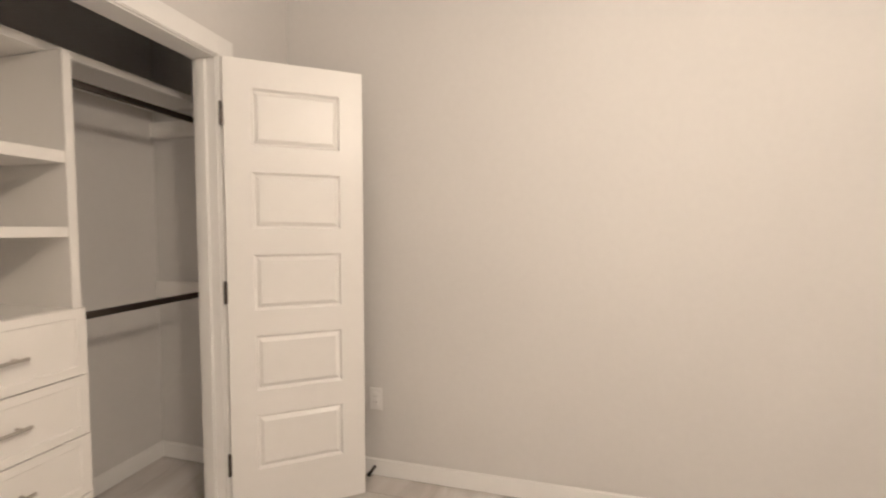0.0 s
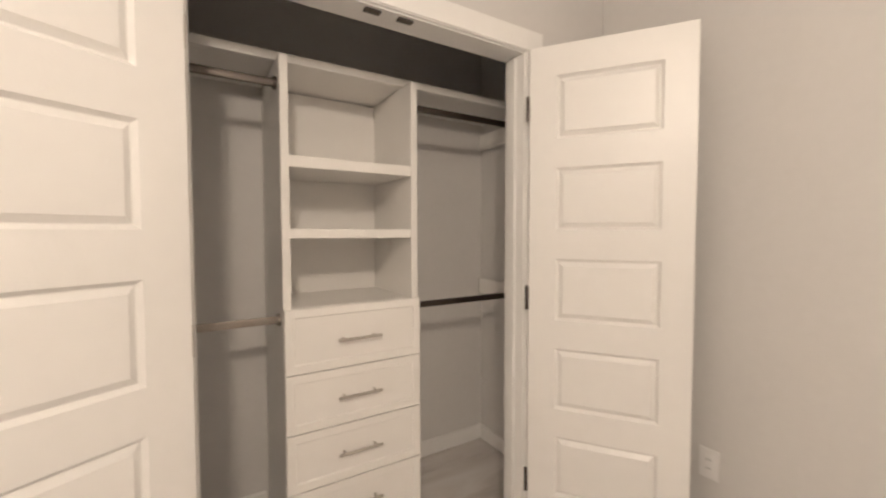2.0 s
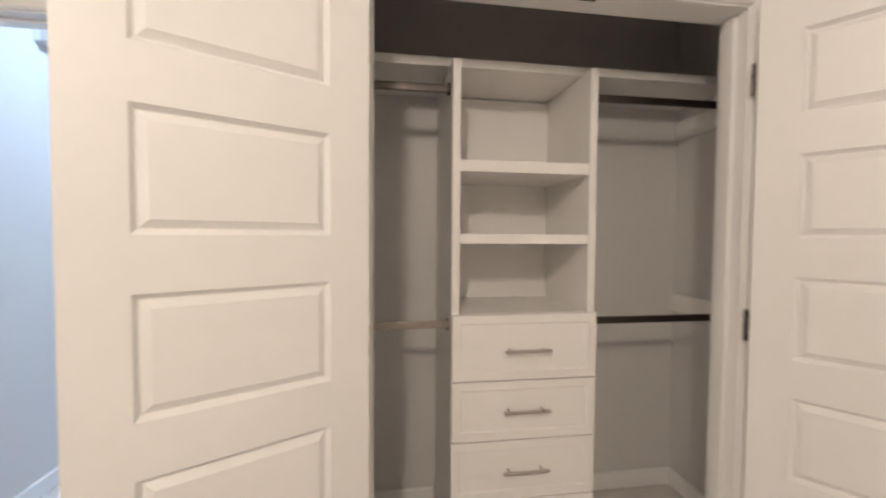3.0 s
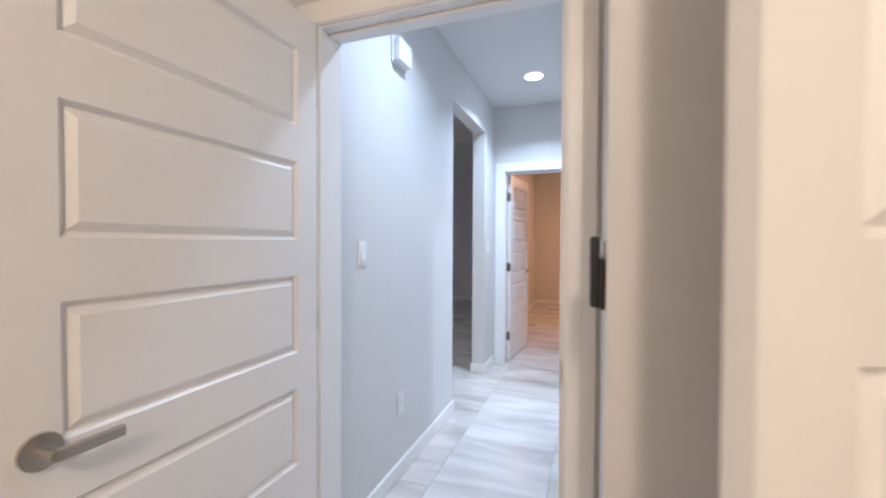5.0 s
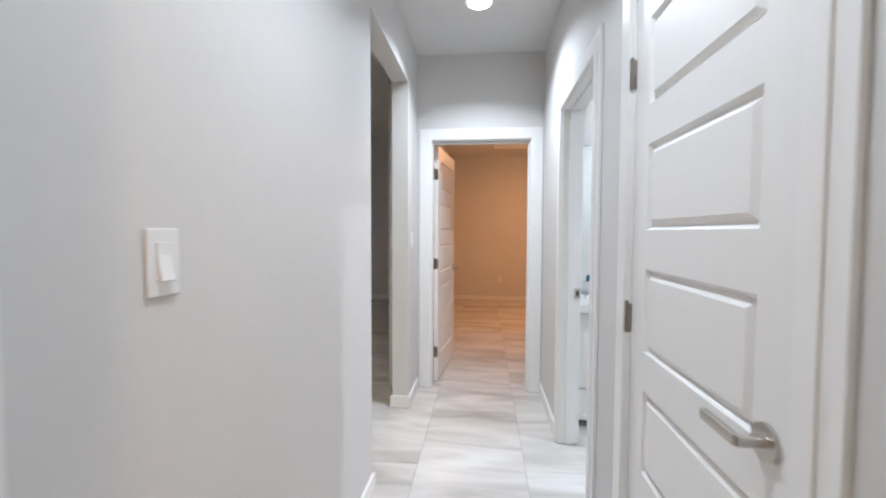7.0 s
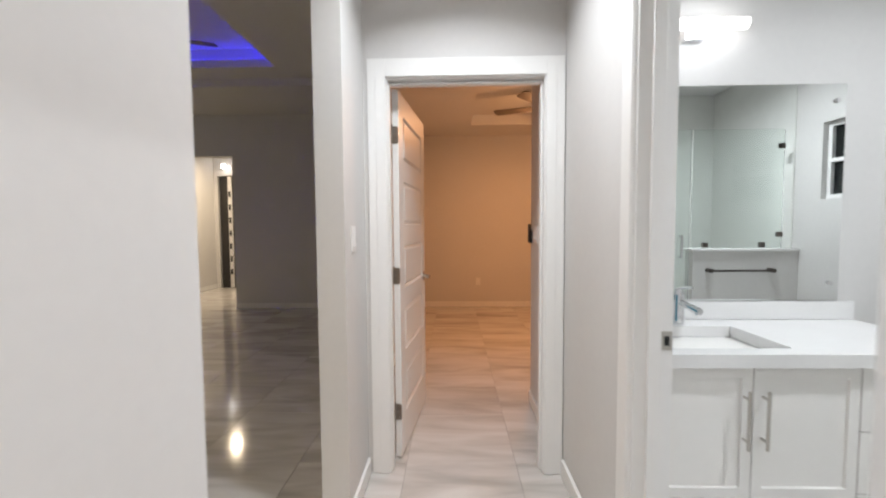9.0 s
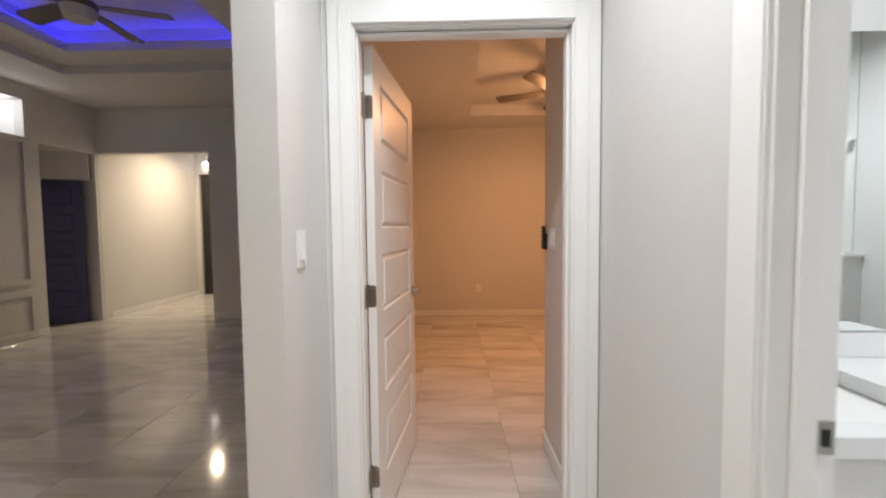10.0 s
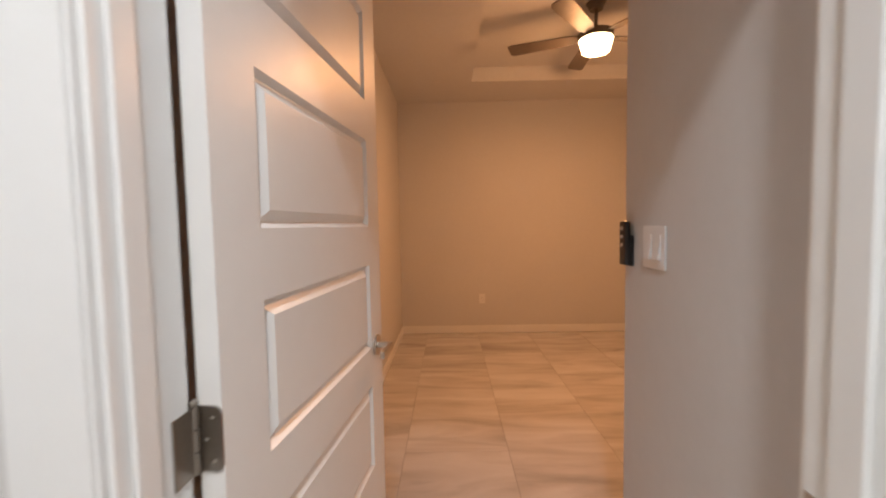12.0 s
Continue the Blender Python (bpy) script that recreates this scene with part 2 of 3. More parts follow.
tray_ceiling("ceiling_second", -0.12, 3.23, 0.115, 4.46, 2.75, [(0.715, 2.39, 1.4, 3.79, 0.14)], "tray ceiling warmly lit by a fan light")

# living room shell
LX, LY = -4.72, 4.36
wall_along_x("wall_living_north", LY, LY + 0.12, LX, -0.24, 3.5, "unlit " + GREY + " with a corridor opening", [(LX + 0.004, -3.07, 0, 2.45)])
wall_along_y("wall_living_west", LX - 0.12, LX, -4.0, LY - 0.04, 3.5, "unlit " + GREY + " with media niches", [(2.2, 3.36, 2.47, 2.92), (3.52, LY - 0.041, 0, 2.43)])
wall_along_x("wall_living_south", -4.12, -4.0, LX - 0.12, -0.12, 3.5, "unlit " + GREY)
wall_along_y("wall_corridor_west", LX - 0.12, LX, LY - 0.04, 6.7, 3.5, "grey wall washed by a warm downlight")
wall_along_y("wall_corridor_east", -3.07, -2.95, LY + 0.12, 6.7, 3.0, GREY)
wall_along_x("wall_corridor_north", 6.62, 6.74, LX, -3.07, 3.0, GREY + " around the front door", [(-4.64, -3.6, 0, 2.44)])
structure("ceiling_corridor", B(LX, -3.07, LY + 0.12, 6.62, 3.0, 3.1), CEIL, "corridor ceiling", "ceiling")
tray_ceiling("ceiling_living", LX, -0.12, -4.0, LY, 3.10,
             [(-3.93, -1.2, 0.2, 3.08, 0.09), (-3.53, -1.62, 0.6, 2.72, 0.09), (-3.62, -1.53, 0.51, 2.81, 0.16)],
             "two-step tray ceiling with a blue cove")


# ---- trim ----
def baseboard(name, runs, h=0.095, t=0.014):
    """Runs of (x0, y0, x1, y1, nx, ny): along a wall face, with the side it stands out to."""
    for x0, y0, x1, y1, nx, ny in runs:
        bm = bmesh.new()
        bx = sorted((x0, x1)) if nx == 0 else sorted((x0, x0 + nx * t))
        by = sorted((y0, y1)) if ny == 0 else sorted((y0, y0 + ny * t))
        box(bm, bx[0], bx[1], by[0], by[1], 0.004, h)
        top = [e for e in bm.edges if all(abs(v.co.z - h) < 1e-5 for v in e.verts)]
        bmesh.ops.bevel(bm, geom=top, offset=0.006, segments=2, affect="EDGES")
        structure(name, bm, TRIM, "white painted baseboard along the wall", "baseboard")


baseboard("baseboard", [
    (0, -3.0, 0, -1.375, 1, 0), (0.014, -1.375, -0.12, -1.375, 0, 1), (0.014, -0.40, -0.134, -0.40, 0, -1), (0, -0.40, 0, -0.018, 1, 0),
    (1.02, -0.72, 1.02, -0.018, -1, 0), (1.02, -1.885, 1.02, -1.64, -1, 0), (1.02, -3.0, 1.02, -2.785, -1, 0),
    (3.335, -7.3, 3.335, -3.53, -1, 0), (2.93, -3.53, 3.335, -3.53, 0, -1), (1.02, -3.53, 1.55, -3.53, 0, -1), (1.02, -3.53, 1.02, -3.15, -1, 0),
    (0, -7.3, 0, -3.15, 1, 0), (0, -7.3, 3.335, -7.3, 0, 1),
    (2.52, -2.76, 3.2, -2.76, 0, -1), (1.14, -2.76, 1.93, -2.76, 0, -1), (3.2, -3.42, 3.2, -2.76, -1, 0), (1.14, -3.42, 1.14, -2.76, 1, 0),
    (-0.12, 0.72, -0.12, 4.46, 1, 0), (0.0, 0.13, 0.0, 0.72, 1, 0), (-0.12, 4.46, 3.23, 4.46, 0, -1), (1.02, 0.13, 1.02, 0.888, -1, 0), (1.02, 0.888, 3.23, 0.888, 0, 1),
    (-3.07, LY, -0.24, LY, 0, -1), (LX, LY + 0.12, LX, 6.62, 1, 0), (LX, 0.0, LX, 3.52, 1, 0),
    (-0.24, 0.115, -0.24, LY, -1, 0),
])


def door_frame(name, axis, a, b, f0, f1, top, label, sides=(True, True), cas=0.088):
    """Jambs, stops and casings of an opening from a to b in a wall with faces f0 and f1; axis: the way the wall runs."""
    root = thing(name, label, "door frame", kind="structure")

    def put(n, u0, u1, v0, v1, z0, z1, bev=0.002):
        bm = B(u0, u1, v0, v1, z0, z1, bevel=bev) if axis == "x" else B(v0, v1, u0, u1, z0, z1, bevel=bev)
        part(n, bm, TRIM, root)
    j = 0.018
    put("jamb", a - 0.003, a + j, f0 - 0.001, f1 + 0.001, 0.004, top, 0.002)
    put("jamb", b - j, b + 0.003, f0 - 0.001, f1 + 0.001, 0.004, top, 0.002)
    put("head_jamb", a + j, b - j, f0 - 0.001, f1 + 0.001, top - j, top + 0.003, 0.002)
    for ok, f, s in ((sides[0], f0, -1), (sides[1], f1, 1)):
        if not ok:
            continue
        up = top - 0.012
        for n, wid, inset, low, high in (("casing", cas, 0.0, 0.0, 0.012), ("casing_moulding", cas * 0.55, 0.004, 0.010, 0.017)):
            v = sorted((f + s * low, f + s * high))
            put(n, a + 0.012 - wid, a + 0.012 - inset, v[0], v[1], 0.004, up + wid)
            put(n, b - 0.012 + inset, b - 0.012 + wid, v[0], v[1], 0.004, up + wid)
            put("head_" + n, a + 0.012 - inset, b - 0.012 + inset, v[0], v[1], up + inset, up + wid)
    return root


door_frame("door_frame_north", "x", 0.105, 0.932, 0.0, 0.115, 2.065, "white door casing at the end of the hall", cas=0.094)
door_frame("door_frame_entry", "x", 0.095, 0.94, -3.13, -3.01, 2.06, "white casing of the bedroom door", cas=0.08)
door_frame("door_frame_linen", "y", -2.70, -1.965, 1.02, 1.14, 2.06, "white casing of the hall closet door")
door_frame("door_frame_bath", "y", -1.555, -0.79, 1.02, 1.14, 2.06, "white casing of the bathroom doorway", (True, False))
door_frame("door_frame_closet", "x", 1.63, 2.85, -3.53, -3.42, 2.06, "white casing of the double closet door")


def stop_strip(frame_ob, x0, x1, y0, y1, z0, z1):
    part("door_stop_strip", B(x0, x1, y0, y1, z0, z1, bevel=0.003), TRIM, frame_ob)


FR = {o.name: o for o in scene.objects}
stop_strip(FR["door_frame_north"], 0.123, 0.130, 0.02, 0.055, 0.004, 2.04)
stop_strip(FR["door_frame_north"], 0.902, 0.914, 0.03, 0.072, 0.004, 2.04)
stop_strip(FR["door_frame_north"], 0.123, 0.907, 0.03, 0.072, 2.03, 2.042)
stop_strip(FR["door_frame_entry"], 0.91, 0.922, -3.085, -3.045, 0.004, 2.04)
stop_strip(FR["door_frame_entry"], 0.113, 0.922, -3.085, -3.045, 2.03, 2.042)
stop_strip(FR["door_frame_bath"], 1.06, 1.10, -0.82, -0.808, 0.004, 2.04)
stop_strip(FR["door_frame_bath"], 1.06, 1.10, -1.537, -0.818, 2.03, 2.042)
stop_strip(FR["door_frame_closet"], 1.648, 1.66, -3.485, -3.445, 0.004, 2.04)
stop_strip(FR["door_frame_closet"], 2.82, 2.832, -3.485, -3.445, 0.004, 2.04)
for cx in (2.18, 2.30):
    part("ball_catch", B(cx - 0.028, cx + 0.028, -3.518, -3.494, 2.034, 2.043, bevel=0.003), BRONZE, FR["door_frame_closet"], "dark metal ball catch plate")
part("strike_plate", B(0.917, 0.9225, -3.125, -3.09, 0.91, 0.97, bevel=0.002), NICKEL, FR["door_frame_entry"], "satin nickel strike plate")
part("strike_plate", B(0.9115, 0.9155, 0.078, 0.11, 0.91, 0.97, bevel=0.0015), NICKEL, FR["door_frame_north"], "satin nickel strike plate")
for z in (0.27, 1.035, 1.80):
    part("hinge_plate", B(0.1225, 0.1255, 0.082, 0.118, z - 0.045, z + 0.045, bevel=0.001), DARKNICKEL, FR["door_frame_north"], "dark nickel hinge plate")
sp = part("strike_plate", B(1.10, 1.136, -0.814, -0.8065, 0.91, 0.97, bevel=0.002), NICKEL, FR["door_frame_bath"], "satin nickel strike plate")
part("latch_hole", B(1.112, 1.126, -0.816, -0.812, 0.925, 0.955), BLACK, sp)


# ---- doors ----
def slab(width, stile=0.11, thick=0.035, low=0.012, high=2.042):
    """A moulded slab with five raised panels on both faces; hinge edge at x = 0, faces at y = 0 and y = thick."""
    bm = bmesh.new()
    xs = [0, stile, width - stile, width]
    zs = [low]
    for k in range(5):
        zs += [0.23 + 0.3615 * k, 0.23 + 0.3615 * k + 0.248]
    zs.append(high)
    panels = []
    for y in (0, thick):
        grid = [[bm.verts.new((x, y, z)) for z in zs] for x in xs]
        for i in range(3):
            for k in range(len(zs) - 1):
                f = bm.faces.new((grid[i][k], grid[i + 1][k], grid[i + 1][k + 1], grid[i][k + 1]))
                if y > 0:
                    f.normal_flip()
                if i == 1 and k % 2 == 1:
                    panels.append(f)
        if y == 0:
            first = grid
    n, m = len(xs), len(zs)
    ring = [(i, 0) for i in range(n)] + [(n - 1, k) for k in range(1, m)] + [(i, m - 1) for i in range(n - 2, -1, -1)] + [(0, k) for k in range(m - 2, 0, -1)]
    for (i, k), (p, q) in zip(ring, ring[1:] + ring[:1]):
        bm.faces.new((first[i][k], first[p][q], grid[p][q], grid[i][k]))
    bm.normal_update()
    bmesh.ops.inset_individual(bm, faces=panels, thickness=0.014, depth=-0.012)
    bmesh.ops.inset_individual(bm, faces=panels, thickness=0.004, depth=0)
    bmesh.ops.inset_individual(bm, faces=panels, thickness=0.024, depth=0.011)
    return bm


def hinge(parent, z, side, metal):
    """A hinge at x = 0; side: the face that the barrel stands on."""
    bm = bmesh.new()
    for k in range(3):
        rod(bm, (-0.008, side, z - 0.045 + 0.031 * k), (-0.008, side, z - 0.0155 + 0.031 * k), 0.0065, 12)
    dome(bm, (-0.008, side, z + 0.05), 0.006)
    h = part("hinge", bm, metal, parent, "metal butt hinge")
    bm = bmesh.new()
    y0, y1, c = min(side, 0.035 - side), max(side, 0.035 - side), 0.011
    ends = [(y1 - c, z - 0.045 + c, -90), (y1 - c, z + 0.045 - c, 0)] if side < 0.02 else [(y0 + c, z + 0.045 - c, 90), (y0 + c, z - 0.045 + c, 180)]
    ring = [(y + c * math.cos(radians(a + d)), q + c * math.sin(radians(a + d))) for y, q, a in ends for d in (0, 22, 45, 68, 90)]
    ring += [(side, z + 0.045), (side, z - 0.045)] if side < 0.02 else [(side, z - 0.045), (side, z + 0.045)]
    near = [bm.verts.new((-0.003, y, q)) for y, q in ring]
    far = [bm.verts.new((0.0005, y, q)) for y, q in ring]
    bm.faces.new(near)
    bm.faces.new(far)
    for i in range(len(ring)):
        k = (i + 1) % len(ring)
        bm.faces.new((near[i], near[k], far[k], far[i]))
    part("hinge_leaf", bm, metal, h)
    for dz, y in ((-0.03, 0.012), (0.0, 0.022), (0.03, 0.012)):
        part("screw", dome(bmesh.new(), (-0.003, y if side > 0.02 else 0.035 - y, z + dz), 0.0035, 0.5, 10), NICKEL, h)


def lever(parent, x, z, y, out, reach):
    """A lever handle on a face at y; out: the way it stands out, reach: the way the lever points."""
    bm = rod(bmesh.new(), (x, y, z), (x, y + out * 0.008, z), 0.032, 28)
    h = part("door_handle", bm, NICKEL, parent, "satin nickel lever handle")
    bm = rod(bmesh.new(), (x, y + out * 0.008, z), (x, y + out * 0.05, z), 0.010, 16)
    box(bm, min(x, x + reach * 0.105), max(x, x + reach * 0.105), y + out * 0.042, y + out * 0.056, z - 0.010, z + 0.011, bevel=0.004)
    part("lever", bm, NICKEL, h)


def swung_door(name, m, width, label, barrel, stile=0.11, handles=(), metal=None):
    root = thing(name, label, "door", m, kind="structure")
    smooth(part("slab", slab(width, stile), DOOR, root), 8)
    for z in (0.27, 1.035, 1.80):
        hinge(root, z, barrel, metal or DARKNICKEL)
    for x, z, y, out, reach in handles:
        lever(root, x, z, y, out, reach)
    return root


# bedroom door, swung open against the wall
swung_door("door_bedroom", pose(0.078, -3.153, 0, 0, 0, -90), 0.805, "open white five-panel bedroom door", 0.0, 0.092,
           ((0.745, 0.95, 0.035, 1, -1), (0.745, 0.95, 0.0, -1, -1)))
# closet double doors
swung_door("door_closet_east", pose(2.828, -3.570, 0, 0, 0, -55), 0.585, "open white five-panel closet door with dark hinges", 0.0, 0.105, metal=BRONZE)
swung_door("door_closet_west", pose(1.634, -3.574, 0, 0, 0, -151), 0.60, "open white five-panel closet door swung wide", 0.0, 0.105)
# second bedroom door
swung_door("door_second_bedroom", pose(0.160, 0.128, 0, 0, 0, 84), 0.775, "half open white five-panel door with nickel hinges", 0.035, 0.11,
           ((0.71, 0.95, 0.0, -1, -1), (0.71, 0.95, 0.035, 1, -1)))
# hall closet door, shut
swung_door("door_linen", pose(1.026, -1.986, 0, 0, 0, -90), 0.69, "shut white five-panel hall closet door", -0.013, 0.10,
           ((0.63, 0.96, 0.0, -1, -1),))

# ---- floor things of the closet ----
CL0, CL1, CB = 1.94, 2.51, -2.762
tower = thing("closet_organizer", "white closet tower with open shelves and drawers", "closet organizer")
for x0, x1 in ((CL0, CL0 + 0.03), (CL1 - 0.03, CL1)):
    part("side_panel", B(x0, x1, -3.20, CB - 0.001, 0.005, 1.964, bevel=0.002), CABINET, tower)
for z0, z1 in ((1.555, 1.598), (1.285, 1.322), (0.995, 1.02)):
    part("shelf", B(CL0 + 0.03, CL1 - 0.03, -3.196, CB - 0.02, z0, z1, bevel=0.002), CABINET, tower)
part("back_panel", B(CL0 + 0.03, CL1 - 0.03, CB - 0.018, CB - 0.006, 0.09, 1.96), CABINET, tower)
part("toe_kick", B(CL0 + 0.03, CL1 - 0.03, -3.14, -3.125, 0.005, 0.085), CABINET, tower)
part("drawer_box", B(CL0 + 0.032, CL1 - 0.032, -3.19, CB - 0.03, 0.09, 0.99), CABINET, tower)
for z0, z1 in ((0.771, 1.018), (0.541, 0.766), (0.311, 0.536), (0.09, 0.306)):
    bm = B(CL0 + 0.001, CL1 - 0.001, -3.22, -3.202, z0, z1)
    f = [q for q in bm.faces if q.normal.y < -0.9]
    bmesh.ops.inset_individual(bm, faces=f, thickness=0.045, depth=0)
    bmesh.ops.inset_individual(bm, faces=f, thickness=0.006, depth=-0.005)
    dr = part("drawer_front", bm, CABINET, tower)
    zc = z0 + 0.115
    bm = rod(bmesh.new(), (2.135, -3.250, zc), (2.315, -3.250, zc), 0.006, 14)
    for hx in (2.16, 2.29):
        rod(bm, (hx, -3.22, zc), (hx, -3.250, zc), 0.005, 12)
    part("handle", bm, NICKEL, dr, "brushed nickel bar handle")

long_shelf = thing("closet_shelf", "long white closet shelf above the hanging rods", "shelf")
part("board", B(1.142, 3.198, -3.10, CB - 0.001, 1.966, 1.985), CABINET, long_shelf)
part("front_edge", B(1.142, 3.198, -3.12, -3.101, 1.966, 2.0, bevel=0.002), CABINET, long_shelf)


def closet_rod(x0, x1, y, z, mat, label):
    root = thing("closet_rod", label, "closet rod", group="closet hanging rods")
    bm = B(x0 + 0.004, x1 - 0.004, y - 0.008, y + 0.008, z - 0.015, z + 0.015, bevel=0.006)
    part("rail", bm, mat, root)
    for x, s in ((x0, 1), (x1, -1)):
        bm = rod(bmesh.new(), (x, y, z), (x + s * 0.012, y, z), 0.024, 16)
        part("socket", bm, mat, root)


for z in (1.872, 0.972):
    closet_rod(1.164, CL0, -3.14, z, DARKNICKEL if z < 1 else BRONZE, "metal hanging rod in the closet")
    closet_rod(CL1, 3.178, -3.14, z, BRONZE, "dark metal hanging rod in the closet")
for x0, x1 in ((1.142, 1.162), (3.18, 3.199)):
    for z in (0.93, 1.813):
        tagged(smooth(mesh_object("closet_cleat", B(x0, x1, -3.40, CB - 0.001, z, z + 0.09, bevel=0.002), CABINET)),
               "white wooden cleat holding a closet rod", "cleat")


# ---- wall fittings ----
def facing(x, y, z, nx, ny):
    """A pose whose +y is the way out of the wall and whose z is up."""
    return pose(x, y, z, 0, 0, math.degrees(math.atan2(-nx, ny)))


def switch(m, gangs, label):
    root = thing("light_switch", label, "light switch", m)
    w = 0.035 + 0.023 * (gangs - 1)
    part("plate", B(-w, w, 0.0005, 0.006, -0.058, 0.058, bevel=0.0025), PLASTIC, root)
    for g in range(gangs):
        cx = (g - (gangs - 1) / 2) * 0.046
        bm = B(cx - 0.0165, cx + 0.0165, 0.006, 0.0085, -0.034, 0.034, bevel=0.001)
        fr = part("switch_frame", bm, PLASTIC, root)
        bm = bmesh.new()
        v = [bm.verts.new((cx + sx * 0.0145, yy, zz)) for yy, zz in ((0.007, 0.031), (0.0095, 0.0), (0.0145, -0.031), (0.007, -0.031)) for sx in (-1, 1)]
        for a, b, c, d in ((0, 1, 3, 2), (2, 3, 5, 4), (4, 5, 7, 6)):
            bm.faces.new((v[a], v[b], v[c], v[d]))
        bm.faces.new((v[0], v[2], v[4], v[6]))
        bm.faces.new((v[1], v[7], v[5], v[3]))
        part("rocker", bm, PLASTIC, fr)
    return root


def outlet(m, label):
    root = thing("wall_outlet", label, "outlet", m)
    part("plate", B(-0.035, 0.035, 0.0005, 0.006, -0.058, 0.058, bevel=0.0025), PLASTIC, root)
    face = part("socket_face", B(-0.0165, 0.0165, 0.006, 0.0085, -0.034, 0.034, bevel=0.001), PLASTIC, root)
    for z in (0.017, -0.017):
        for x in (-0.006, 0.006):
            part("slot", B(x - 0.001, x + 0.001, 0.008, 0.009, z - 0.004, z + 0.004), BLACK, face)


switch(facing(0.0, -2.68, 1.253, 1, 0), 1, "white rocker switch on the hall wall")
switch(facing(0.0, -0.266, 1.25, 1, 0), 1, "white rocker switch beside the door casing")
switch(facing(1.02, -3.38, 1.256, -1, 0), 2, "white double rocker switch beside the bedroom door")
switch(facing(1.02, 0.705, 1.245, -1, 0), 2, "white double rocker switch in the second bedroom")
outlet(facing(0.0, -2.278, 0.411, 1, 0), "white outlet low on the hall wall")
outlet(facing(3.335, -4.035, 0.415, -1, 0), "white outlet low on the bare bedroom wall")
outlet(facing(0.85, 4.46, 0.42, 0, -1), "white outlet low on the second bedroom wall")


def fan_remote(m):
    root = thing("fan_remote", "black fan remote in a wall holder", "remote control", m)
    part("holder", B(-0.024, 0.024, 0.0005, 0.012, -0.065, 0.03, bevel=0.005), BLACK, root)
    body = part("remote_body", B(-0.021, 0.021, 0.010, 0.028, -0.062, 0.072, bevel=0.007), BLACK, root)
    for z in (0.05, 0.025, 0.0):
        part("button", rod(bmesh.new(), (0, 0.027, z), (0, 0.030, z), 0.006, 12), FROST, body)


fan_remote(facing(1.02, -3.482, 1.25, -1, 0))
fan_remote(facing(1.02, 0.850, 1.245, -1, 0))

chime = thing("door_chime", "white plastic chime box high on the hall wall", "door chime", facing(0.0, -2.31, 2.32, 1, 0))
part("back_plate", B(-0.085, 0.085, 0.0005, 0.012, -0.065, 0.065, bevel=0.004), PLASTIC, chime)
part("cover", B(-0.075, 0.075, 0.012, 0.05, -0.058, 0.058, bevel=0.008), PLASTIC, chime)

stopper = thing("door_stop", "dark spring door stop on the baseboard", "door stop", facing(3.321, -4.03, 0.05, -1, 0))
part("spring", rod(bmesh.new(), (0, 0.0, 0), (0, 0.06, 0), 0.008, 12), BRONZE, stopper)
part("tip", rod(bmesh.new(), (0, 0.06, 0), (0, 0.075, 0), 0.011, 12), BLACK, stopper)


def downlight(x, y, z, mat, label):
    root = thing("recessed_light", label, "ceiling light", pose(x, y, z), group="recessed ceiling lights")
    bm = rod(bmesh.new(), (0, 0, -0.001), (0, 0, -0.007), 0.095, 40, 0.088)
    part("trim_ring", bm, PLASTIC, root)
    part("lens", rod(bmesh.new(), (0, 0, -0.0075), (0, 0, -0.0095), 0.072, 36), mat, root, "glowing white lens")


downlight(0.513, -0.739, H, LEDWHITE, "round recessed light glowing in the hall ceiling")
downlight(0.513, -2.45, H, LEDWHITE, "round recessed light glowing in the hall ceiling")
downlight(2.4, -1.2, H, LEDWHITE, "round recessed light in the bathroom ceiling")
# unseen fitting, added above the living room fill
downlight(-2.6, -2.0, 3.10, LEDWARM, "added unseen recessed light in the living room ceiling")
downlight(-3.85, 5.6, 3.0, LEDWARM, "warm recessed light in the corridor ceiling")


def ceiling_fan(place, top, spin, lens, label, blade_len=0.55, wide=1.0):
    root = thing("ceiling_fan", label, "ceiling fan", pose(*place))
    part("canopy", rod(bmesh.new(), (0, 0, top - 0.05), (0, 0, top - 0.001), 0.045, 24, 0.07), BLADE, root)
    part("downrod", rod(bmesh.new(), (0, 0, 0.09), (0, 0, top - 0.05), 0.013, 12), BLADE, root)
    bm = rod(bmesh.new(), (0, 0, 0.02), (0, 0, 0.07), 0.122, 32)
    rod(bm, (0, 0, 0.07), (0, 0, 0.10), 0.11, 32, 0.05)
    part("motor", bm, BLADE, root)
    bm = rod(bmesh.new(), (0, 0, -0.062), (0, 0, 0.02), 0.095, 32, 0.118)
    part("light_lens", bm, lens, root, "frosted glass light lens")
    for k in range(5):
        a = radians(spin + 72 * k)
        bm = bmesh.new()
        outline = [(x, y * wide) for x, y in ((0.10, -0.03), (0.2, -0.055), (blade_len, -0.066), (blade_len + 0.03, -0.05), (blade_len + 0.035, 0.045), (blade_len, 0.06), (0.2, 0.05), (0.10, 0.03))]
        lo = [bm.verts.new((x, y, 0.045 + y * 0.2)) for x, y in outline]
        hi = [bm.verts.new((x, y, 0.053 + y * 0.2)) for x, y in outline]
        bm.faces.new(lo)
        bm.faces.new(hi)
        for i in range(len(lo)):
            j = (i + 1) % len(lo)
            bm.faces.new((lo[i], lo[j], hi[j], hi[i]))
        bmesh.ops.rotate(bm, verts=bm.verts, cent=(0, 0, 0), matrix=Matrix.Rotation(a, 3, "Z"))
        part("blade", bm, BLADE, root)


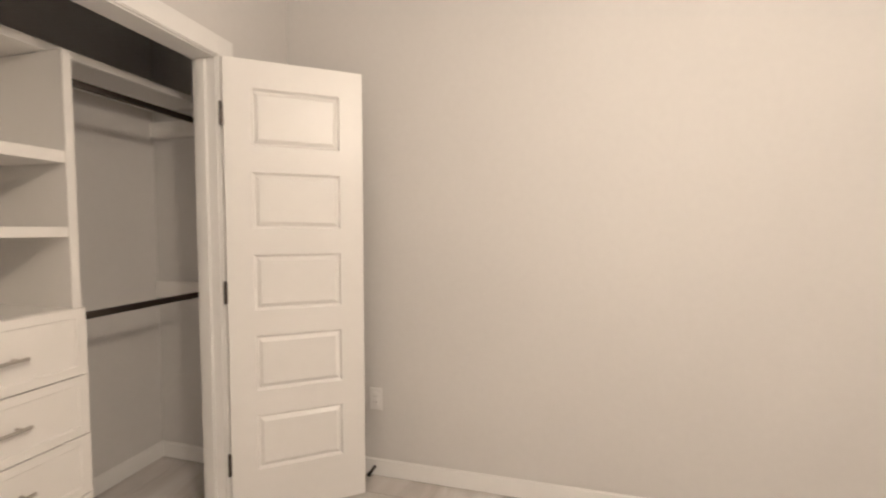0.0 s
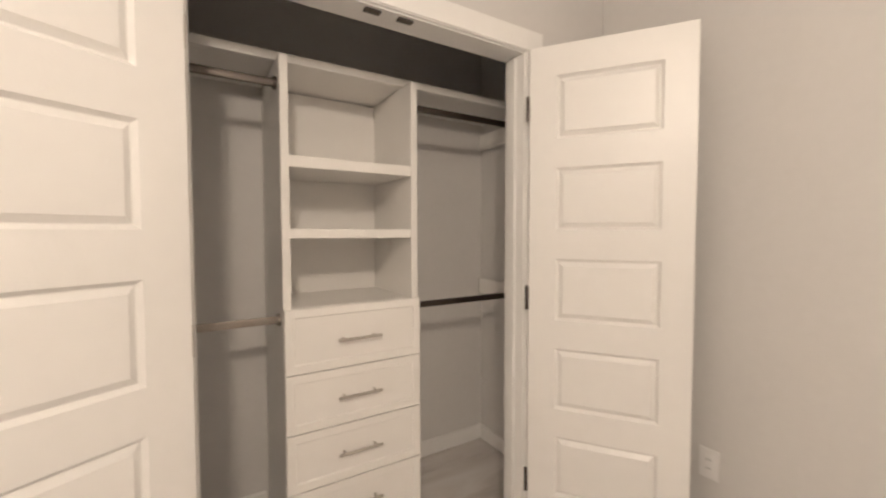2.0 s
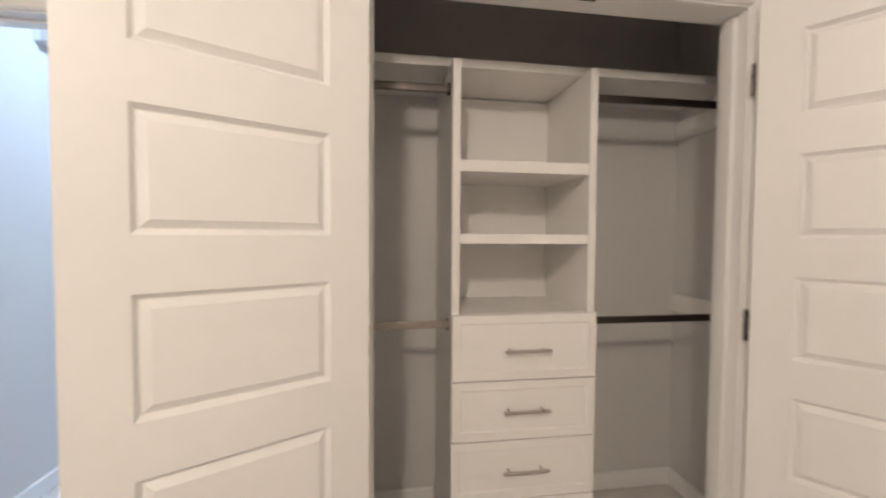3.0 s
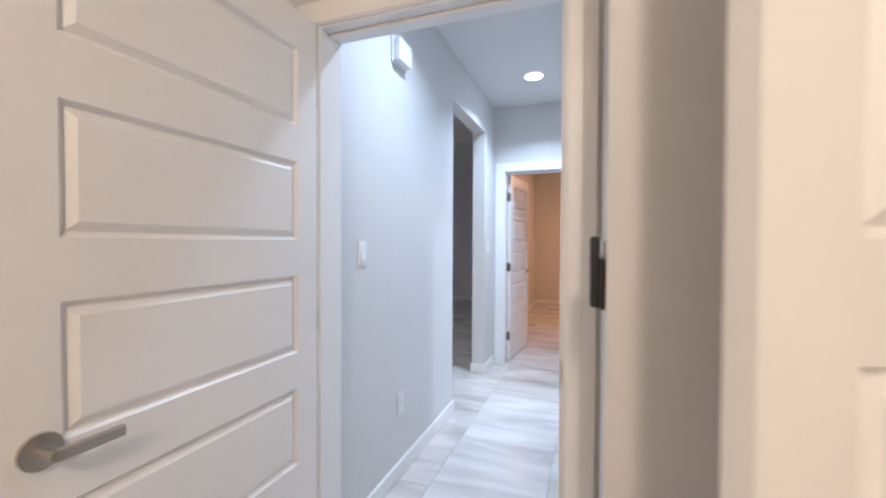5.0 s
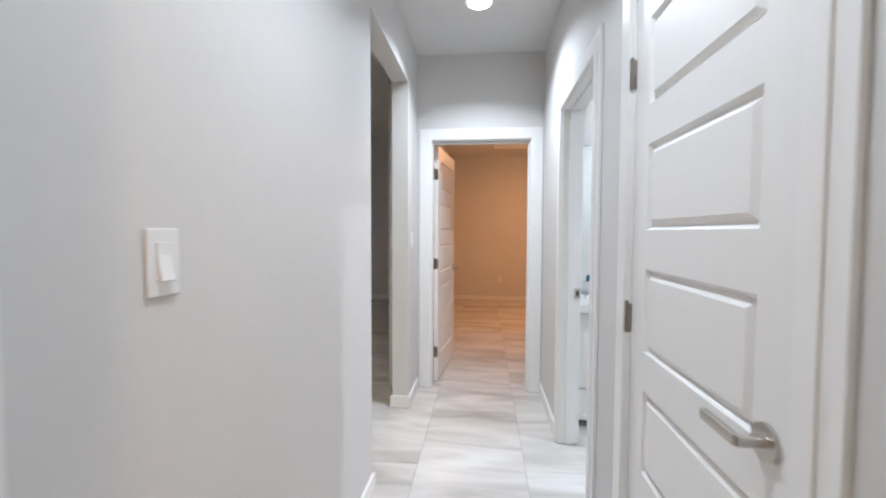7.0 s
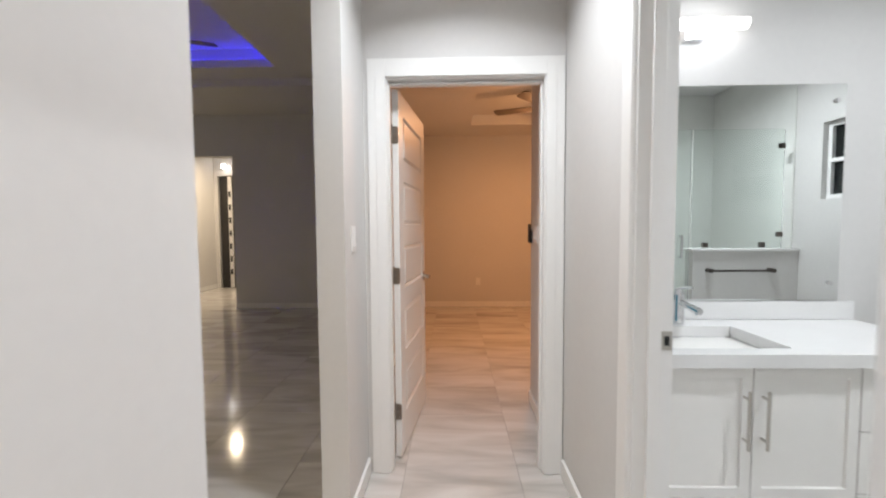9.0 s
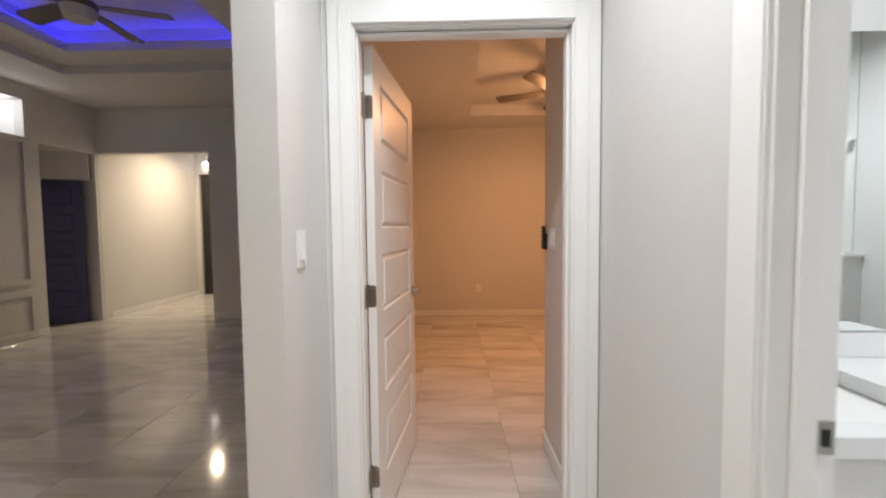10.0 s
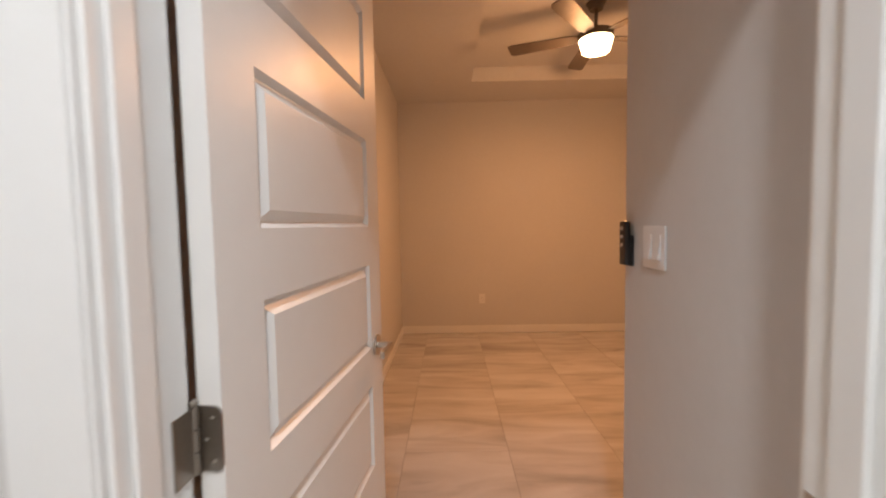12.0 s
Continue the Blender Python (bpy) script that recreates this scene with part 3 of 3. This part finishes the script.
ceiling_fan((1.55, 2.64, 2.61), 0.28, 15, LEDWARM, "dark ceiling fan with a glowing warm light", 0.6)
ceiling_fan((-2.43, 1.68, 3.03), 0.40, 20, FROST, "dark ceiling fan at rest under the blue cove", 0.60, 1.3)
# unseen glowing fixture, added so that the bedroom light has a source
bedlight = thing("added_ceiling_light", "added round warm flush light, unseen, on the bedroom ceiling", "ceiling light", pose(1.3, -5.6, H))
part("base", rod(bmesh.new(), (0, 0, -0.03), (0, 0, -0.001), 0.16, 32), BRONZE, bedlight)
part("shade", rod(bmesh.new(), (0, 0, -0.10), (0, 0, -0.03), 0.12, 32, 0.15), LEDWARM, bedlight)

# blue strip on the ledge of the living room tray
for x0, x1, y0, y1 in ((-3.61, -3.59, 0.52, 2.80), (-1.56, -1.54, 0.52, 2.80), (-3.58, -1.57, 2.785, 2.805), (-3.58, -1.57, 0.515, 0.535)):
    tagged(mesh_object("led_strip", B(x0, x1, y0, y1, 3.282, 3.29), BLUE), "glowing blue strip light on the tray ledge", "strip light", group="blue cove lights")

# ---- bathroom ----
vanity = thing("bathroom_vanity", "white shaker vanity with nickel handles", "vanity cabinet")
part("carcass", B(1.16, 2.42, -0.55, -0.022, 0.045, 0.775), CABINET, vanity)
part("toe_kick", B(1.18, 2.40, -0.49, -0.03, 0.005, 0.044), BLACK, vanity)


def shaker(x0, x1, z0, z1, name):
    bm = B(x0, x1, -0.572, -0.552, z0, z1)
    f = [q for q in bm.faces if q.normal.y < -0.9]
    bmesh.ops.inset_individual(bm, faces=f, thickness=0.055, depth=0)
    bmesh.ops.inset_individual(bm, faces=f, thickness=0.003, depth=-0.008)
    return part(name, bm, CABINET, vanity)


def bar(parent, a, b):
    a, b = Vector(a), Vector(b)
    d = (b - a).normalized()
    bm = rod(bmesh.new(), a, b, 0.006, 14)
    for p in (a + d * 0.03, b - d * 0.03):
        rod(bm, p, p + Vector((0, 0.032, 0)), 0.005, 12)
    part("handle", bm, NICKEL, parent, "brushed nickel bar handle")


for x0, x1, hx in ((1.18, 1.568, 1.535), (1.572, 1.96, 1.605)):
    d = shaker(x0, x1, 0.268, 0.768, "cabinet_door")
    bar(d, (hx, -0.604, 0.47), (hx, -0.604, 0.69))
for x0, x1, z0, z1 in ((1.18, 1.96, 0.05, 0.262), (1.966, 2.41, 0.53, 0.768), (1.966, 2.41, 0.29, 0.524), (1.966, 2.41, 0.05, 0.284)):
    d = shaker(x0, x1, z0, z1, "drawer_front")
    c = 1.57 if x0 < 1.5 else 2.19
    bar(d, (c - 0.12, -0.604, (z0 + z1) / 2), (c + 0.12, -0.604, (z0 + z1) / 2))

bm = bmesh.new()
cx, cy = (1.145, 1.30, 1.75, 2.44), (-0.60, -0.52, -0.17, -0.022)
grid = [[bm.verts.new((x, y, 0.828)) for y in cy] for x in cx]
faces = [bm.faces.new((grid[i][k], grid[i + 1][k], grid[i + 1][k + 1], grid[i][k + 1])) for i in range(3) for k in range(3) if (i, k) != (1, 1)]
low = bmesh.ops.extrude_face_region(bm, geom=faces, use_keep_orig=True)
bmesh.ops.translate(bm, verts=[v for v in low["geom"] if isinstance(v, bmesh.types.BMVert)], vec=(0, 0, -0.05))
counter = thing("vanity_counter", "white quartz vanity counter with backsplash", "countertop")
part("slab", bm, QUARTZ, counter)
part("backsplash", B(1.145, 2.44, -0.040, -0.022, 0.829, 0.92, bevel=0.002), QUARTZ, counter)
sink = thing("bathroom_sink", "white rectangular undermount sink", "sink")
bm = B(1.29, 1.76, -0.53, -0.16, 0.63, 0.776)
top = [q for q in bm.faces if q.normal.z > 0.9]
bmesh.ops.inset_individual(bm, faces=top, thickness=0.015, depth=0)
bmesh.ops.inset_individual(bm, faces=top, thickness=0.03, depth=-0.12)
part("basin", bm, CERAMIC, sink)
part("drain", rod(bmesh.new(), (1.52, -0.34, 0.657), (1.52, -0.34, 0.661), 0.022, 20), CHROME, sink)
faucet = thing("faucet", "chrome single-lever basin faucet", "faucet")
part("body", rod(bmesh.new(), (1.54, -0.115, 0.8285), (1.54, -0.115, 0.97), 0.023, 20), CHROME, faucet)
bm = rod(bmesh.new(), (1.54, -0.11, 0.935), (1.555, -0.26, 0.915), 0.014, 16)
rod(bm, (1.554, -0.248, 0.915), (1.554, -0.248, 0.898), 0.012, 14)
part("spout", bm, CHROME, faucet)
bm = rod(bmesh.new(), (1.54, -0.115, 0.97), (1.54, -0.115, 1.0), 0.023, 20, 0.016)
rod(bm, (1.54, -0.115, 1.0), (1.55, -0.20, 1.015), 0.007, 10)
part("lever", bm, CHROME, faucet)
soap = thing("soap_dispenser", "blue soap bottle with a white pump", "soap bottle")
part("bottle", B(1.385, 1.465, -0.17, -0.11, 0.8285, 0.965, bevel=0.016), SOAP, soap)
bm = rod(bmesh.new(), (1.425, -0.14, 0.965), (1.425, -0.14, 0.985), 0.02, 16)
rod(bm, (1.425, -0.14, 0.985), (1.425, -0.14, 1.012), 0.008, 12)
box(bm, 1.414, 1.436, -0.19, -0.125, 1.005, 1.02, bevel=0.004)
part("pump", bm, PLASTIC, soap)
mirror = thing("bathroom_mirror", "frameless wall mirror with chrome clips", "mirror")
part("mirror_glass", B(1.20, 2.36, -0.036, -0.026, 0.925, 1.98), MIRROR, mirror)
for x, z in ((2.315, 1.90), (2.315, 1.01), (1.25, 1.90), (1.25, 1.01)):
    part("clip", rod(bmesh.new(), (x, -0.026, z), (x, -0.046, z), 0.011, 18), CHROME, mirror)
vl = thing("vanity_light", "chrome bar light above the mirror", "wall light")
part("bracket", B(1.57, 1.67, -0.06, -0.0205, 2.19, 2.29, bevel=0.006), CHROME, vl)
part("tube", rod(bmesh.new(), (1.40, -0.085, 2.25), (1.84, -0.085, 2.25), 0.026, 20), TUBE, vl, "glowing white tube")

# shower, seen in the mirror
structure("shower_wall", B(1.85, 3.36, -2.648, -2.635, 0, H - 0.002), SHOWER, "pale tiled shower wall", "wall")
structure("shower_wall", B(3.357, 3.369, -2.634, -1.55, 0, H - 0.002), SHOWER, "pale tiled shower wall", "wall")
structure("shower_half_wall", B(2.49, 3.369, -1.60, -1.48, 0, 1.08), PAINT, "half wall below the shower glass", "wall")
structure("half_wall_cap", B(2.47, 3.369, -1.615, -1.465, 1.08, 1.10, bevel=0.003), QUARTZ, "white cap of the half wall", "trim")
screen = thing("shower_screen", "clear glass shower screen with metal clamps", "shower screen")
g = part("glass_panel", B(2.50, 3.265, -1.545, -1.535, 1.103, 2.11), GLASS, screen)
g.visible_shadow = False
for x, z in ((3.245, 1.97), (3.245, 1.22), (2.62, 1.13), (3.1, 1.13)):
    part("clamp", B(x - 0.022, x + 0.022, -1.555, -1.525, z - 0.022, z + 0.022, bevel=0.003), BRONZE, screen)
sdoor = thing("shower_door", "clear glass shower door with a loop handle", "shower door")
g = part("glass_panel", B(1.87, 2.485, -1.545, -1.535, 0.02, 2.11), GLASS, sdoor)
g.visible_shadow = False
bm = rod(bmesh.new(), (2.40, -1.49, 1.02), (2.40, -1.49, 1.22), 0.010, 14)
for z in (1.03, 1.21):
    rod(bm, (2.40, -1.535, z), (2.40, -1.49, z), 0.009, 12)
part("handle", bm, CHROME, sdoor)
niche = thing("shower_niche", "white framed shelf box on the shower wall", "shower niche")
for n, a in (("sill", (2.36, 2.86, 1.27, 1.29)), ("head", (2.36, 2.86, 1.70, 1.72)), ("jamb", (2.84, 2.86, 1.29, 1.70)), ("jamb", (2.36, 2.38, 1.29, 1.70))):
    part(n, B(a[0], a[1], -2.634, -2.56, a[2], a[3]), QUARTZ, niche)
towel = thing("towel_bar", "nickel towel bar on the half wall", "towel bar")
bm = rod(bmesh.new(), (2.61, -1.42, 0.92), (3.12, -1.42, 0.92), 0.009, 14)
part("bar", bm, BRONZE, towel)
for x in (2.61, 3.12):
    part("post", rod(bmesh.new(), (x, -1.479, 0.92), (x, -1.41, 0.92), 0.018, 16), BRONZE, towel)
win = thing("window_bath", "small white window with dark night glass", "window", kind="structure")
part("pane", B(3.44, 3.45, -1.298, -0.622, 1.502, 2.098), NIGHT, win)
for a in ((-1.298, -1.265, 1.502, 2.098), (-0.655, -0.622, 1.502, 2.098), (-1.265, -0.655, 1.502, 1.535), (-1.265, -0.655, 2.065, 2.098), (-1.265, -0.655, 1.785, 1.815)):
    part("window_frame", B(3.41, 3.439, a[0], a[1], a[2], a[3], bevel=0.003), PLASTIC, win)

# ---- living room things ----
# wall of the angled doorway in the corner
ang = math.atan2(0.33, 0.56)
corner = thing("door_corner", "door set at an angle in the corner, dim blue light put into its colour", "door", pose(-5.40, 3.86, 0, 0, 0, math.degrees(ang)), kind="structure")
# coloured dark blue in place of blue light falling there
part("slab", slab(0.66, 0.1, low=0.012, high=2.03), BLUELIT, corner)
structure("wall_alcove", B(-5.75, LX - 0.121, 4.32, 4.44, 0, 3.0), PAINT, "unlit grey alcove wall", "wall")
structure("wall_alcove_south", B(-5.75, LX - 0.121, 3.40, 3.519, 0, 3.0), PAINT, "unlit grey alcove wall", "wall")
structure("wall_alcove_west", B(-5.87, -5.75, 3.40, 4.44, 0, 3.0), PAINT, "unlit grey alcove wall", "wall")
structure("ceiling_alcove", B(-5.75, LX - 0.121, 3.519, 4.32, 2.44, 2.6), CEIL, "alcove ceiling", "ceiling")
bm = B(-0.25, 0.75, 0.0, 0.05, 2.05, 2.438)
lint = structure("wall_corner_lintel", bm, PAINT, "unlit grey wall above the corner door", "wall")
lint.matrix_world = pose(-5.40, 3.87, 0, 0, 0, math.degrees(ang))
# niches stand as shallow frames on the media wall
for z0, z1 in ((0.10, 0.53), (0.74, 2.40)):
    nf = thing("media_niche", "grey framed recess in the media wall", "wall niche")
    for y0, y1, a, b in ((2.0, 3.37, z1, z1 + 0.06), (2.0, 3.37, z0 - 0.06, z0), (3.31, 3.37, z0, z1), (2.0, 2.06, z0, z1)):
        part("frame_piece", B(LX + 0.001, LX + 0.025, y0, y1, a, b, bevel=0.003), PAINT, nf)
hi = thing("display_niche", "lit white display recess high on the wall", "wall niche")
part("back", B(LX - 0.36, LX - 0.345, 2.2, 3.36, 2.45, 2.94), TRIM, hi)
for y0, y1, a, b in ((2.2, 3.36, 2.922, 2.94), (2.2, 3.36, 2.45, 2.468), (3.362, 3.38, 2.45, 2.94), (2.18, 2.198, 2.45, 2.94)):
    part("lining", B(LX - 0.344, LX - 0.122, y0, y1, a, b), TRIM, hi)
globe = thing("globe_light", "small glowing white globe in the display recess", "lamp")
part("globe", dome(bmesh.new(), (LX - 0.06, 3.09, 2.84), 0.055), LEDWHITE, globe)
part("stem", rod(bmesh.new(), (LX - 0.06, 3.09, 2.89), (LX - 0.06, 3.09, 2.919), 0.01, 12), CHROME, globe)

front = thing("front_door", "dark stained front door with small panes", "door", kind="structure")
part("slab", B(-4.60, -3.66, 6.63, 6.68, 0.012, 2.42, bevel=0.003), DARKDOOR, front)
part("frame", B(-4.41, -4.33, 6.60, 6.629, 0.012, 2.42, bevel=0.003), PAINT, front)
for k in range(7):
    part("pane", B(-4.39, -4.35, 6.592, 6.599, 0.3 + 0.28 * k, 0.42 + 0.28 * k), NIGHT, front)
sconce = thing("wall_sconce", "small bright sconce by the front door", "wall light")
part("bulb", dome(bmesh.new(), (-4.42, 6.50, 2.62), 0.05), LEDWHITE, sconce)
part("arm", rod(bmesh.new(), (-4.42, 6.50, 2.66), (-4.42, 6.619, 2.70), 0.012, 12), CHROME, sconce)

# ---- floor of tiles ----
floor = structure("floor", B(-5.9, 3.6, -7.5, 6.8, -0.1, -0.003), GROUT, "polished pale stone-look porcelain tile floor", "floor")
TW, TL, GAP = 0.60, 1.20, 0.0028
bm = B(-TW / 2 + GAP / 2, TW / 2 - GAP / 2, -TL / 2 + GAP / 2, TL / 2 - GAP / 2, -0.008, 0.0)
up = [e for e in bm.edges if all(v.co.z > -0.001 for v in e.verts)]
bmesh.ops.bevel(bm, geom=up, offset=0.001, segments=1, affect="EDGES")
first_tile = mesh_object("tile", bm, TILE)
first_tile.parent = floor
first = True
for i in range(-10, 6):
    cx = 0.19 + 0.3 + TW * i
    for k in range(-8, 7):
        cy = -0.515 + 0.6 + TL * k + (0.6 if i % 2 else 0)
        t = first_tile if first else first_tile.copy()
        if not first:
            scene.collection.objects.link(t)
        first = False
        t.location = (cx, cy, 0)
